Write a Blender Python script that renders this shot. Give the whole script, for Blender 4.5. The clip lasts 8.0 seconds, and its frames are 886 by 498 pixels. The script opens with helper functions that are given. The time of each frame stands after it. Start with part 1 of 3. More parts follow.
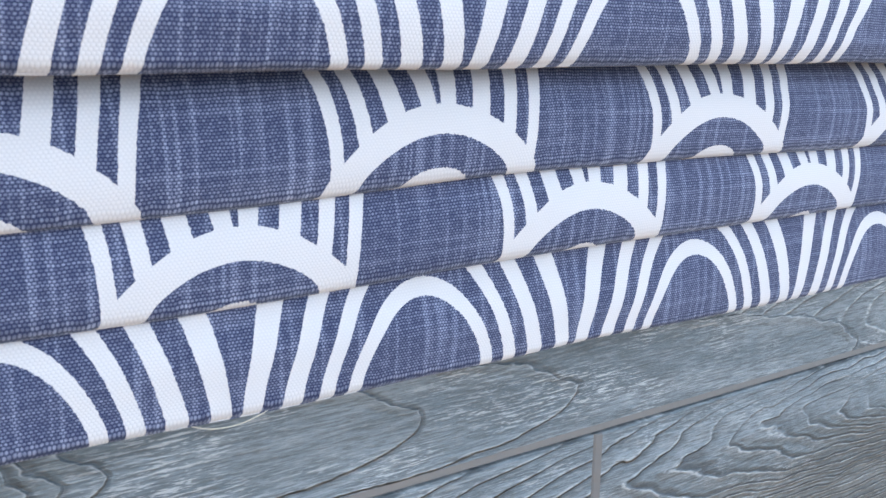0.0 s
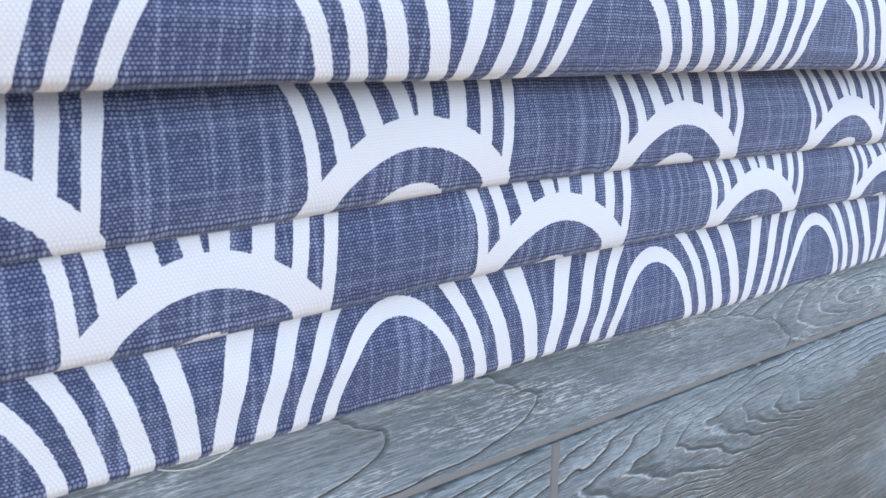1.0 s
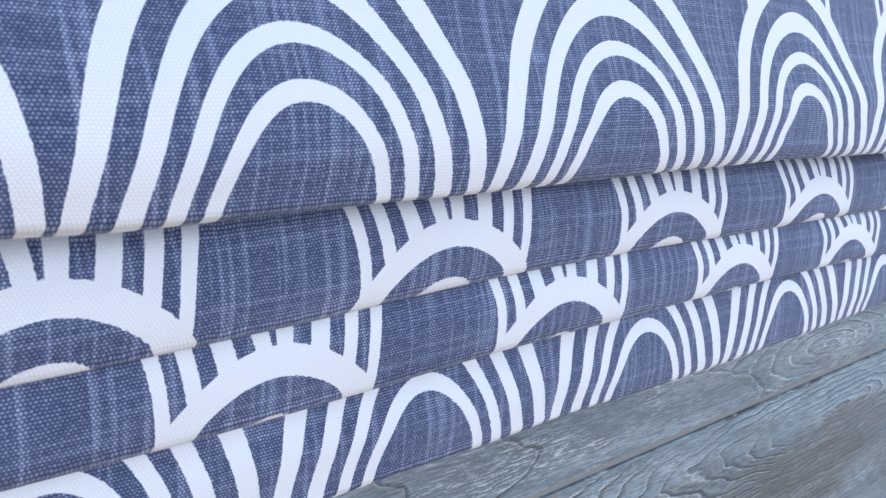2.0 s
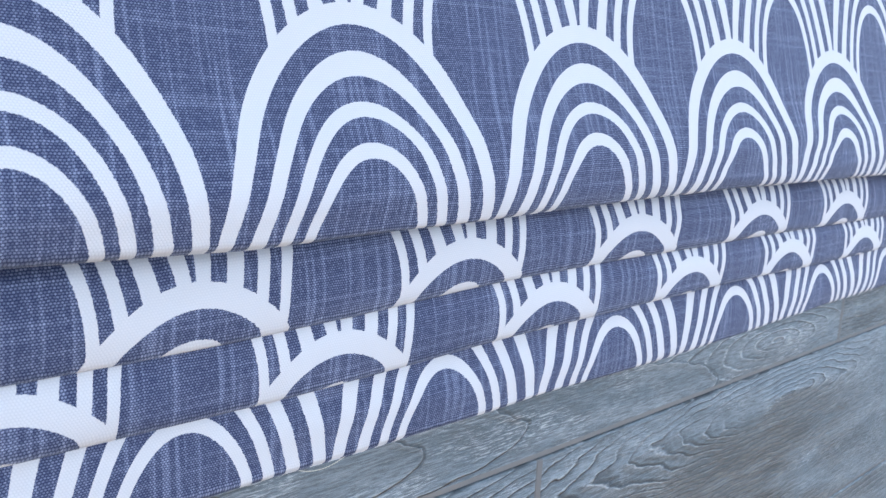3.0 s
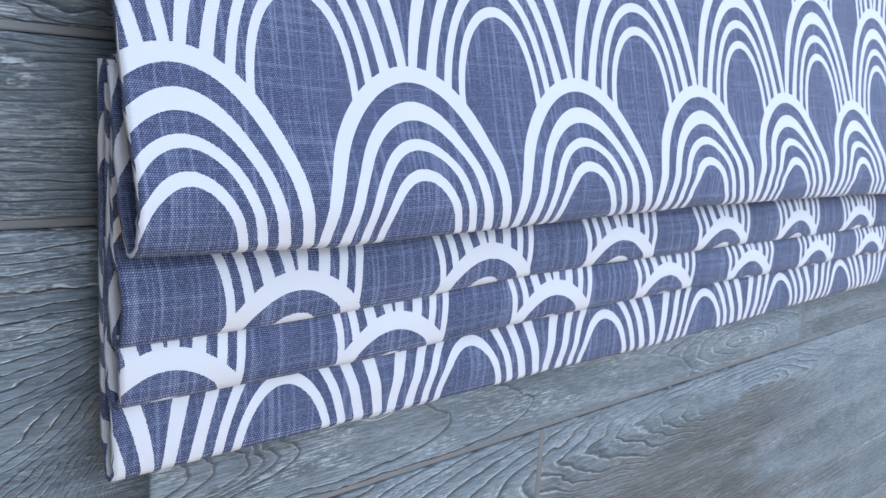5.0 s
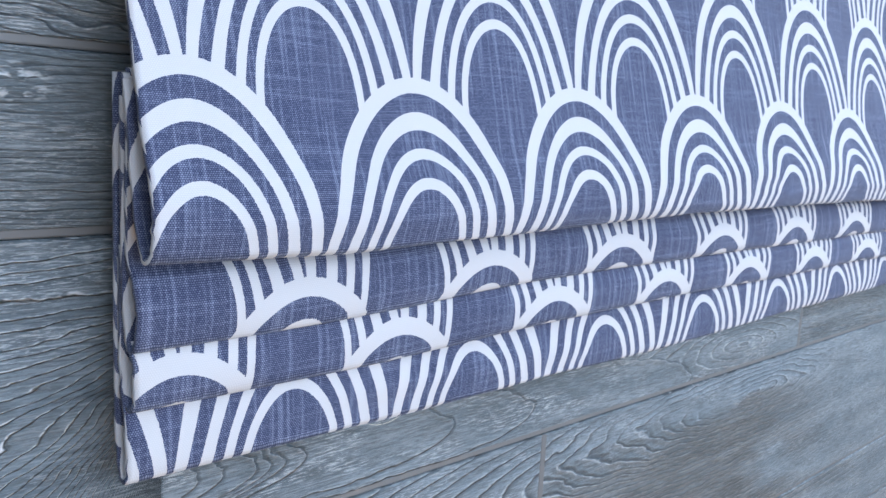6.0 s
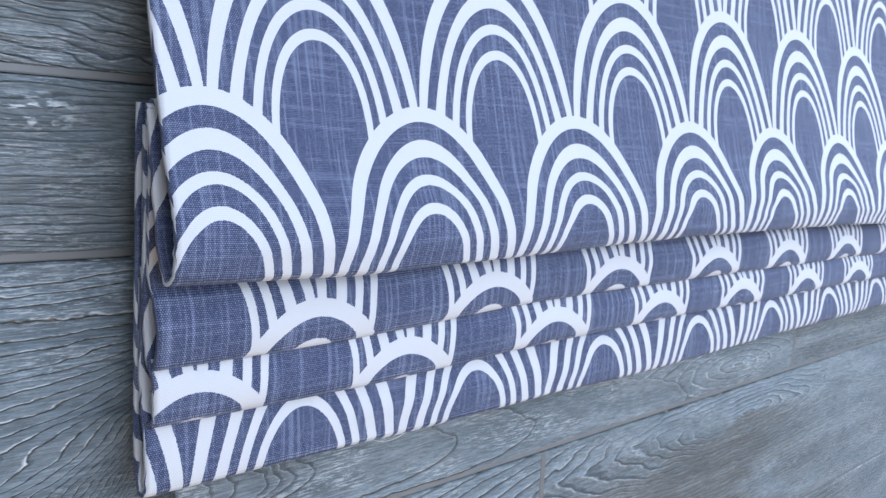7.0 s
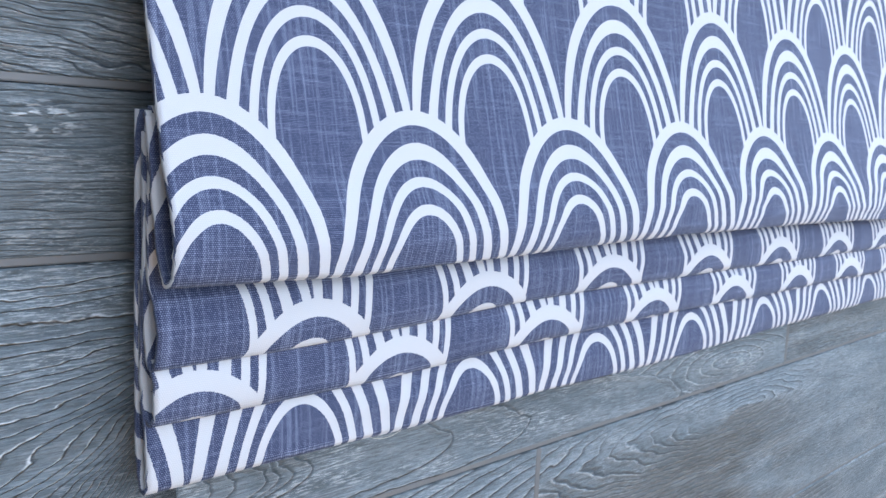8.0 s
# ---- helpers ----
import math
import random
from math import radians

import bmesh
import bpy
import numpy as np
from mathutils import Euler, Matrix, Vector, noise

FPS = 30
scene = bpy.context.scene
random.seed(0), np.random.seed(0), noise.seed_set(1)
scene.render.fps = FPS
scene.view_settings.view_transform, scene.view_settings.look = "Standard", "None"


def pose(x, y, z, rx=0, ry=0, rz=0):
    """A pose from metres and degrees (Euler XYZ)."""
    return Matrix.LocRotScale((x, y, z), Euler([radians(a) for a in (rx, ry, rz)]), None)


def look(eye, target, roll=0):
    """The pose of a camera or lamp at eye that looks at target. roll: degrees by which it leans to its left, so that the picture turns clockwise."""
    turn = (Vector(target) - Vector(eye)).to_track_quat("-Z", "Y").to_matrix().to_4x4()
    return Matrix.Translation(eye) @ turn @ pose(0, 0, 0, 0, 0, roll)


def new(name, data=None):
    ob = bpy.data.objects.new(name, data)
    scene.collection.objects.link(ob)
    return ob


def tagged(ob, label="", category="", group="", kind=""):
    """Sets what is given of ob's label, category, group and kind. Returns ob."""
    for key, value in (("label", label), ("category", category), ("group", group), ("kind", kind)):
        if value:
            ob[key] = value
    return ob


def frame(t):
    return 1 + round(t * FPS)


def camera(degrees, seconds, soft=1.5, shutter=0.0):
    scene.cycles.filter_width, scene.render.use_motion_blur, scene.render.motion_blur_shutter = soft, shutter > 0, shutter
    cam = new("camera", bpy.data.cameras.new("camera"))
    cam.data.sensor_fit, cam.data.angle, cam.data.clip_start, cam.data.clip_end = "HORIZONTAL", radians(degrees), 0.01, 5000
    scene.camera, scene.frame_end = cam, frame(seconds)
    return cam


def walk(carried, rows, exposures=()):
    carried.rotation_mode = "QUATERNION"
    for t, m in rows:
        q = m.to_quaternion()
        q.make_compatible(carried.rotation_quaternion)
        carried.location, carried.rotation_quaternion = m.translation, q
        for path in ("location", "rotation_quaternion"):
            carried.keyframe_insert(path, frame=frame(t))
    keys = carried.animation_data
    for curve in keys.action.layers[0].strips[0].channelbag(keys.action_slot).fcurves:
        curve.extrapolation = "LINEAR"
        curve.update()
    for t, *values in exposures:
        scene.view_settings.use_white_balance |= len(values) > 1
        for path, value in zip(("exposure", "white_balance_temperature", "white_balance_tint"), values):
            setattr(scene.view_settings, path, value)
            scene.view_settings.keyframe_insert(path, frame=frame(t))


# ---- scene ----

# ---------------------------------------------------------------- camera
cam = camera(53.46, 8.0, soft=1.5)
cam.data.dof.use_dof, cam.data.dof.focus_distance, cam.data.dof.aperture_fstop = True, 0.38, 44.0
HEM = 1.20                      # height of the blind's hem above the floor
# seconds, eye, a point straight ahead, lean
PATH = [
    (0, (-0.17392, -0.25755, 1.29483), (0.9309, 1.3608, 0.8946), 0.802),
    (0.5, (-0.17544, -0.24167, 1.29289), (1.0418, 1.2889, 0.8740), 1.383),
    (1, (-0.18348, -0.23224, 1.29998), (1.0997, 1.2436, 0.8811), 1.263),
    (1.2, (-0.18772, -0.23047, 1.30674), (1.1166, 1.2301, 0.9000), 1.386),
    (1.5, (-0.19514, -0.23342, 1.31564), (1.1223, 1.2225, 0.9353), 1.463),
    (1.7, (-0.20234, -0.23412, 1.32199), (1.1226, 1.2139, 0.9374), 2.124),
    (2.8, (-0.27320, -0.28536, 1.34111), (1.0953, 1.1331, 1.0018), 2.335),
    (3, (-0.28829, -0.29620, 1.34745), (1.0803, 1.1156, 0.9816), 3.145),
    (3.5, (-0.31909, -0.31564, 1.34729), (1.0655, 1.0898, 1.0192), 3.114),
    (4, (-0.34635, -0.33119, 1.35106), (1.0339, 1.0781, 1.0212), 3.247),
    (4.5, (-0.36676, -0.35031, 1.35457), (1.0185, 1.0567, 1.0362), 3.364),
    (6, (-0.38583, -0.36479, 1.35485), (1.0068, 1.0407, 1.0631), 3.067),
    (6.5, (-0.39386, -0.36652, 1.35547), (1.0104, 1.0346, 1.1006), 3.158),
    (7, (-0.40110, -0.37338, 1.35768), (1.0013, 1.0315, 1.1134), 3.202),
    (7.5, (-0.40271, -0.37755, 1.35917), (0.9959, 1.0299, 1.1080), 3.172),
    (8, (-0.40561, -0.38147, 1.36006), (0.9988, 1.0208, 1.1123), 2.781),
]
walk(cam, [(t, look(eye, target, roll)) for t, eye, target, roll in PATH],
     exposures=((0.0, 0.10, 6550, 10), (1.2, 0.05, 6380, 11), (3.0, -0.02, 6200, 11), (8.0, 0.06, 6250, 11)))

# ---------------------------------------------------------------- light
world = bpy.data.worlds.new("sky")
scene.world = world
world.use_nodes = True
sky = world.node_tree.nodes.new("ShaderNodeTexSky")
sky.sky_type, sky.sun_disc = "NISHITA", False
sky.sun_elevation, sky.sun_rotation = radians(80), radians(0)
world.node_tree.links.new(sky.outputs[0], world.node_tree.nodes["Background"].inputs[0])
world.node_tree.nodes["Background"].inputs[1].default_value = 0.10

ROOM_X0, ROOM_X1, ROOM_Y0, ROOM_Z1 = -2.4, 2.4, -1.8, 2.6


def added_area_light(name, at, target, w, h, watts, colour):
    lamp = bpy.data.lights.new(name, "AREA")
    lamp.shape, lamp.size, lamp.size_y, lamp.energy, lamp.color = "RECTANGLE", w, h, watts, colour
    ob = new(name, lamp)
    ob.matrix_world = look(at, target)
    return ob


# daylight from an unseen window, assumed on the right where the light comes from
added_area_light("added_area_light", (ROOM_X1 - 0.02, -0.95, 1.95), (0, -0.75, 1.35), 1.3, 1.0, 45, (0.61, 0.78, 1.0))
# added front fill behind the camera; no window is known there
added_area_light("added_area_light", (0.10, ROOM_Y0 + 0.02, 1.75), (0.10, 0, 1.30), 2.4, 1.0, 40, (0.65, 0.80, 1.0))
# added overhead fill to shade the creases; no roof light is known
added_area_light("added_overhead_fill", (0.2, -0.90, ROOM_Z1 - 0.01), (0.2, -0.90, 0), 2.4, 0.9, 6, (0.60, 0.77, 1.0))

# added warm sun through the made-up roof opening; its floor bounce warms the folds
bounce_sun = bpy.data.lights.new("bounce_sun", "SUN")
bounce_sun.energy, bounce_sun.angle, bounce_sun.color = 5.0, radians(0.5), (1.0, 0.84, 0.62)
new("bounce_sun", bounce_sun).matrix_world = look((0, 0.35, 4.0), (0, 0, 2.0))


# ---------------------------------------------------------------- node helpers
class Nodes:
    """Short calls for building a node tree."""

    def __init__(self, tree):
        self.tree = tree

    def add(self, kind, **props):
        node = self.tree.nodes.new(kind)
        for key, value in props.items():
            setattr(node, key, value)
        return node

    def put(self, socket, value):
        if isinstance(value, bpy.types.NodeSocket):
            self.tree.links.new(value, socket)
        else:
            socket.default_value = value

    def math(self, op, a, b=0.0, c=0.0):
        node = self.add("ShaderNodeMath", operation=op)
        for socket, value in zip(node.inputs, (a, b, c)):
            self.put(socket, value)
        return node.outputs[0]

    def mix(self, fac, a, b, blend="MIX"):
        node = self.add("ShaderNodeMix", data_type="RGBA", blend_type=blend)
        self.put(node.inputs["Factor"], fac)
        for socket, value in ((node.inputs[6], a), (node.inputs[7], b)):
            self.put(socket, value)
        return node.outputs[2]

    def noise(self, vector, scale, detail=2.0, rough=0.5, dims="3D"):
        node = self.add("ShaderNodeTexNoise", noise_dimensions=dims)
        self.put(node.inputs["Vector"], vector)
        node.inputs["Scale"].default_value, node.inputs["Detail"].default_value = scale, detail
        node.inputs["Roughness"].default_value = rough
        return node.outputs["Fac"]

    def ramp(self, value, lo, hi):
        node = self.add("ShaderNodeMapRange", interpolation_type="SMOOTHSTEP")
        self.put(node.inputs[0], value)
        node.inputs[1].default_value, node.inputs[2].default_value = lo, hi
        return node.outputs[0]

    def vec(self, x, y, z=0.0):
        node = self.add("ShaderNodeCombineXYZ")
        for socket, value in zip(node.inputs, (x, y, z)):
            self.put(socket, value)
        return node.outputs[0]


def material(name):
    m = bpy.data.materials.new(name)
    m.use_nodes = True
    n = Nodes(m.node_tree)
    return m, n, m.node_tree.nodes["Principled BSDF"]


# ---------------------------------------------------------------- fabric
PERIOD = 0.1335                 # width of one scallop
ROW = 0.68                      # height of a row of scallops, in periods
# edges of the four white bands of a scallop: depth of the top, spread, closing
BANDS = [
    (-0.026, 0.815, 0.39), (0.038, 0.715, 0.32),
    (0.114, 0.650, 0.29), (0.187, 0.63, 0.40),
    (0.260, 0.612, 0.51), (0.305, 0.560, 0.55),
    (0.378, 0.559, 0.78), (0.421, 0.500, 0.83),
]


def scallop_fabric(name="scallop_linen"):
    m, n, shade = material(name)
    uv = n.add("ShaderNodeUVMap", uv_map="cloth").outputs[0]
    sep = n.add("ShaderNodeSeparateXYZ")
    n.put(sep.inputs[0], uv)
    rough_edge = n.noise(uv, 110.0, 1.0, dims="2D")
    wob = n.math("MULTIPLY", n.math("SUBTRACT", rough_edge, 0.5), 0.0042)
    u = n.math("ADD", sep.outputs[0], wob)
    v = n.math("ADD", sep.outputs[1], wob)
    # row that starts just above this point
    k = n.math("CEIL", n.math("DIVIDE", n.math("SUBTRACT", v, 0.026), ROW))
    d0 = n.math("SUBTRACT", n.math("MULTIPLY", k, ROW), v)
    odd = n.math("MULTIPLY", n.math("FLOORED_MODULO", k, 2.0), 0.5)

    def across(shift):
        w = n.math("FLOORED_MODULO", n.math("ADD", n.math("SUBTRACT", u, shift), 0.5), 1.0)
        return n.math("ABSOLUTE", n.math("SUBTRACT", w, 0.5))

    def inside(a, d, edge):
        e, spread, close = edge
        x = n.math("MAXIMUM", n.math("SUBTRACT", d, e), 0.0)
        w = n.math("MULTIPLY", n.math("MULTIPLY", n.math("SQRT", x), spread), n.math("MULTIPLY_ADD", x, -close, 1.0))
        return n.math("LESS_THAN", a, w)

    def white(a, d):
        total = 0.0
        first = None
        for i in range(0, 8, 2):
            o = inside(a, d, BANDS[i])
            first = first or o
            total = n.math("ADD", total, n.math("SUBTRACT", o, inside(a, d, BANDS[i + 1])))
        return first, total

    in_front, w_front = white(across(odd), d0)
    _, w_back = white(across(n.math("SUBTRACT", 0.5, odd)), n.math("ADD", d0, ROW))
    pick = n.add("ShaderNodeMix", data_type="FLOAT")
    n.put(pick.inputs[0], in_front), n.put(pick.inputs[2], w_back), n.put(pick.inputs[3], w_front)
    print_mask = pick.outputs[0]

    # weave: rows of flecks, every other row shifted by half a thread
    ACROSS, DOWN = 110.0, 158.0
    warp = n.noise(n.vec(n.math("MULTIPLY", sep.outputs[0], 1.0), n.math("MULTIPLY", sep.outputs[1], 40.0)), 1.6, 2.0, dims="2D")
    weft = n.noise(n.vec(n.math("MULTIPLY", sep.outputs[0], 40.0), n.math("MULTIPLY", sep.outputs[1], 1.0)), 1.6, 2.0, dims="2D")
    jig = n.noise(uv, 26.0, 2.0, dims="2D")
    tu = n.math("ADD", n.math("MULTIPLY", sep.outputs[0], ACROSS), n.math("MULTIPLY", jig, 0.5))
    tv = n.math("ADD", n.math("MULTIPLY", sep.outputs[1], DOWN), n.math("MULTIPLY", jig, 0.8))
    line = n.math("FLOOR", tv)
    half = n.math("MULTIPLY", n.math("FLOORED_MODULO", line, 2.0), 0.5)
    fu = n.math("SUBTRACT", n.math("FRACT", n.math("ADD", tu, half)), 0.5)
    fv = n.math("SUBTRACT", n.math("FRACT", tv), 0.5)
    r2 = n.math("ADD", n.math("POWER", n.math("ABSOLUTE", n.math("MULTIPLY", fu, 2.15)), 2.4), n.math("POWER", n.math("ABSOLUTE", n.math("MULTIPLY", fv, 2.3)), 2.6))
    fleck = n.math("SUBTRACT", 1.0, n.ramp(r2, 0.05, 1.15))
    cell = n.math("FLOOR", n.math("ADD", tu, half))
    dash = n.add("ShaderNodeTexWhiteNoise", noise_dimensions="2D")
    n.put(dash.inputs["Vector"], n.vec(cell, line))
    slub = n.math("ADD", n.math("MULTIPLY", n.ramp(warp, 0.50, 0.75), 0.5), n.ramp(weft, 0.48, 0.74))
    glow = n.math("ADD", n.math("MULTIPLY_ADD", dash.outputs["Value"], 0.28, 0.21), n.math("MULTIPLY", slub, 0.36))
    light = n.math("MULTIPLY", fleck, glow)
    tone = n.noise(uv, 3.0, 3.0, dims="2D")
    ink = n.mix(tone, (0.013, 0.021, 0.066, 1), (0.024, 0.033, 0.086, 1))
    ink = n.mix(n.math("MULTIPLY", slub, 0.12), ink, (0.26, 0.30, 0.42, 1))
    blue = n.mix(light, ink, (0.340, 0.372, 0.500, 1))
    cream = n.mix(fleck, (0.580, 0.565, 0.575, 1), (0.635, 0.616, 0.618, 1))
    n.put(shade.inputs["Base Color"], n.mix(print_mask, blue, cream))
    shade.inputs["Roughness"].default_value = 0.9
    shade.inputs["Specular IOR Level"].default_value = 0.2
    shade.inputs["Sheen Weight"].default_value = 0.15
    bump = n.add("ShaderNodeBump")
    bump.inputs["Strength"].default_value, bump.inputs["Distance"].default_value = 0.30, 0.00025
    n.put(bump.inputs["Height"], n.math("ADD", fleck, n.math("MULTIPLY", jig, 0.6)))
    n.put(shade.inputs["Normal"], bump.outputs[0])
    return m


def grey_wood(name, ring_count, jag, ridged, fold=0.0, grain=0.60, ringy=1.0, fan=0.0, comb_rate=1350.0, end=9.0, groove=0.86):
    m, n, shade = material(name)
    co = n.add("ShaderNodeTexCoord").outputs["Object"]
    rnd = n.add("ShaderNodeObjectInfo").outputs["Random"]
    sep = n.add("ShaderNodeSeparateXYZ")
    n.put(sep.inputs[0], co)
    x = n.math("ADD", sep.outputs[0], n.math("MULTIPLY", rnd, 37.0))
    y = n.math("ADD", sep.outputs[2], n.math("MULTIPLY", rnd, 11.0))
    field = n.noise(n.vec(n.math("MULTIPLY", x, 5.5), n.math("MULTIPLY", y, 15.0)), 1.0, 1.0, 0.4, dims="2D")
    bend = n.noise(n.vec(n.math("MULTIPLY", x, 55.0), n.math("MULTIPLY", y, 120.0)), 1.0, 3.0, 0.6, dims="2D")
    swing = n.math("MULTIPLY", n.math("SUBTRACT", field, 0.5), 0.24)
    lines = n.math("ADD", y, n.math("MULTIPLY", swing, 0.10))
    zigzag = n.noise(n.vec(n.math("MULTIPLY", x, 17.0), n.math("MULTIPLY", y, 34.0)), 1.0, 2.0, 0.45, dims="2D")
    rings = n.math("ADD", n.math("ADD", y, swing), n.math("ADD", n.math("MULTIPLY", bend, jag), n.math("MULTIPLY", zigzag, fold)))
    fine = n.noise(n.vec(n.math("MULTIPLY", x, 55.0), n.math("MULTIPLY", lines, 950.0)), 1.0, 3.0, 0.7, dims="2D")
    vein = n.noise(n.vec(n.math("MULTIPLY", x, 20.0), n.math("MULTIPLY", lines, 420.0)), 1.0, 3.0, 0.7, dims="2D")
    dash = n.noise(n.vec(n.math("MULTIPLY", x, 260.0), n.math("MULTIPLY", lines, 1700.0)), 1.0, 1.0, 0.6, dims="2D")
    broad = n.noise(n.vec(n.math("MULTIPLY", x, 6.0), n.math("MULTIPLY", lines, 45.0)), 1.0, 4.0, 0.6, dims="2D")
    blotch = n.noise(n.vec(n.math("MULTIPLY", x, 25.0), n.math("MULTIPLY", y, 40.0)), 1.0, 3.0, 0.6, dims="2D")
    ring = n.math("FRACT", n.math("MULTIPLY", rings, ring_count))
    # each growth ring rises slowly to a lip and drops into a narrow trough
    lip = n.ramp(ring, 0.15, groove)
    drop = n.ramp(ring, groove, groove + 0.06)
    rise = n.math("SUBTRACT", lip, drop)
    patch = n.ramp(n.noise(n.vec(n.math("MULTIPLY", x, 7.0), n.math("MULTIPLY", y, 24.0)), 1.0, 2.0, dims="2D"), 0.35, 0.65)
    depth = n.math("MULTIPLY", rise, n.math("MULTIPLY_ADD", patch, 0.75 * ringy, 0.25 * ringy))
    trough = n.math("MULTIPLY", n.math("MULTIPLY", drop, n.math("SUBTRACT", 1.0, n.ramp(ring, 0.96, 1.0))), n.math("MULTIPLY_ADD", patch, 0.6 * ringy, 0.4 * ringy))
    # brushed ridges, about five millimetres apart, strong in places
    spread = n.math("MULTIPLY", n.math("MULTIPLY", n.math("SUBTRACT", sep.outputs[2], 0.157), sep.outputs[0]), fan)
    comb = n.math("ADD", n.math("ADD", y, n.math("MULTIPLY", swing, 0.10)), n.math("MULTIPLY_ADD", bend, 0.0030, spread))
    comb = n.math("SINE", n.math("MULTIPLY", comb, comb_rate))
    crest = n.ramp(comb, -0.6, 1.0)
    where = n.ramp(n.noise(n.vec(n.math("MULTIPLY", x, 5.0), n.math("MULTIPLY", y, 12.0)), 1.0, 1.0, dims="2D"), 0.15, 0.45)
    where = n.math("MULTIPLY", where, n.ramp(sep.outputs[0], end, end - 0.14))
    ridge = n.math("MULTIPLY", crest, n.math("MULTIPLY", where, ridged))
    # glints along the crests, painted pale and glossy in broken lengths
    glint = n.math("MULTIPLY", n.math("MULTIPLY", n.ramp(comb, 0.66, 0.95), n.ramp(vein, 0.44, 0.54)), n.math("MULTIPLY", where, ridged))
    base = n.mix(n.ramp(broad, 0.3, 0.7), (0.180, 0.202, 0.214, 1), (0.280, 0.302, 0.312, 1))
    base = n.mix(n.math("MULTIPLY", n.ramp(blotch, 0.45, 0.8), 0.35), base, (0.15, 0.165, 0.17, 1))
    base = n.mix(n.math("MULTIPLY", depth, 0.30), base, (0.32, 0.335, 0.34, 1))
    base = n.mix(n.math("MULTIPLY", n.math("SUBTRACT", n.math("MULTIPLY", where, ridged), ridge), 0.55), base, (0.085, 0.094, 0.100, 1))
    base = n.mix(n.math("MULTIPLY", trough, 0.8), base, (0.065, 0.072, 0.080, 1))
    base = n.mix(n.math("MULTIPLY", n.ramp(vein, 0.45, 0.38), 0.45), base, (0.090, 0.098, 0.105, 1))
    base = n.mix(n.math("MULTIPLY", n.ramp(fine, 0.46, 0.39), grain), base, (0.085, 0.094, 0.100, 1))
    base = n.mix(n.math("MULTIPLY", n.ramp(fine, 0.56, 0.64), grain * 0.85), base, (0.40, 0.42, 0.425, 1))
    # short pale dashes put specular glints into the colour
    base = n.mix(n.math("MULTIPLY", n.ramp(dash, 0.58, 0.72), 0.55), base, (0.46, 0.48, 0.485, 1))
    base = n.mix(n.math("MULTIPLY", glint, 0.9), base, (0.70, 0.72, 0.725, 1))
    n.put(shade.inputs["Base Color"], base)
    n.put(shade.inputs["Roughness"], n.math("MULTIPLY_ADD", glint, -0.12, n.math("MULTIPLY_ADD", dash, 0.35, 0.20)))
    bump = n.add("ShaderNodeBump")
    bump.inputs["Strength"].default_value, bump.inputs["Distance"].default_value = 1.0, 0.0020
    h = n.math("MULTIPLY_ADD", ridge, 1.0, n.math("MULTIPLY", depth, 0.80))
    h = n.math("ADD", n.math("MULTIPLY_ADD", glint, 0.25, h), n.math("MULTIPLY", fine, grain * 0.75))
    h = n.math("ADD", h, n.math("MULTIPLY", vein, 0.70))
    h = n.math("ADD", h, n.math("MULTIPLY", dash, 0.25))
    n.put(bump.inputs["Height"], h)
    n.put(shade.inputs["Normal"], bump.outputs[0])
    return m


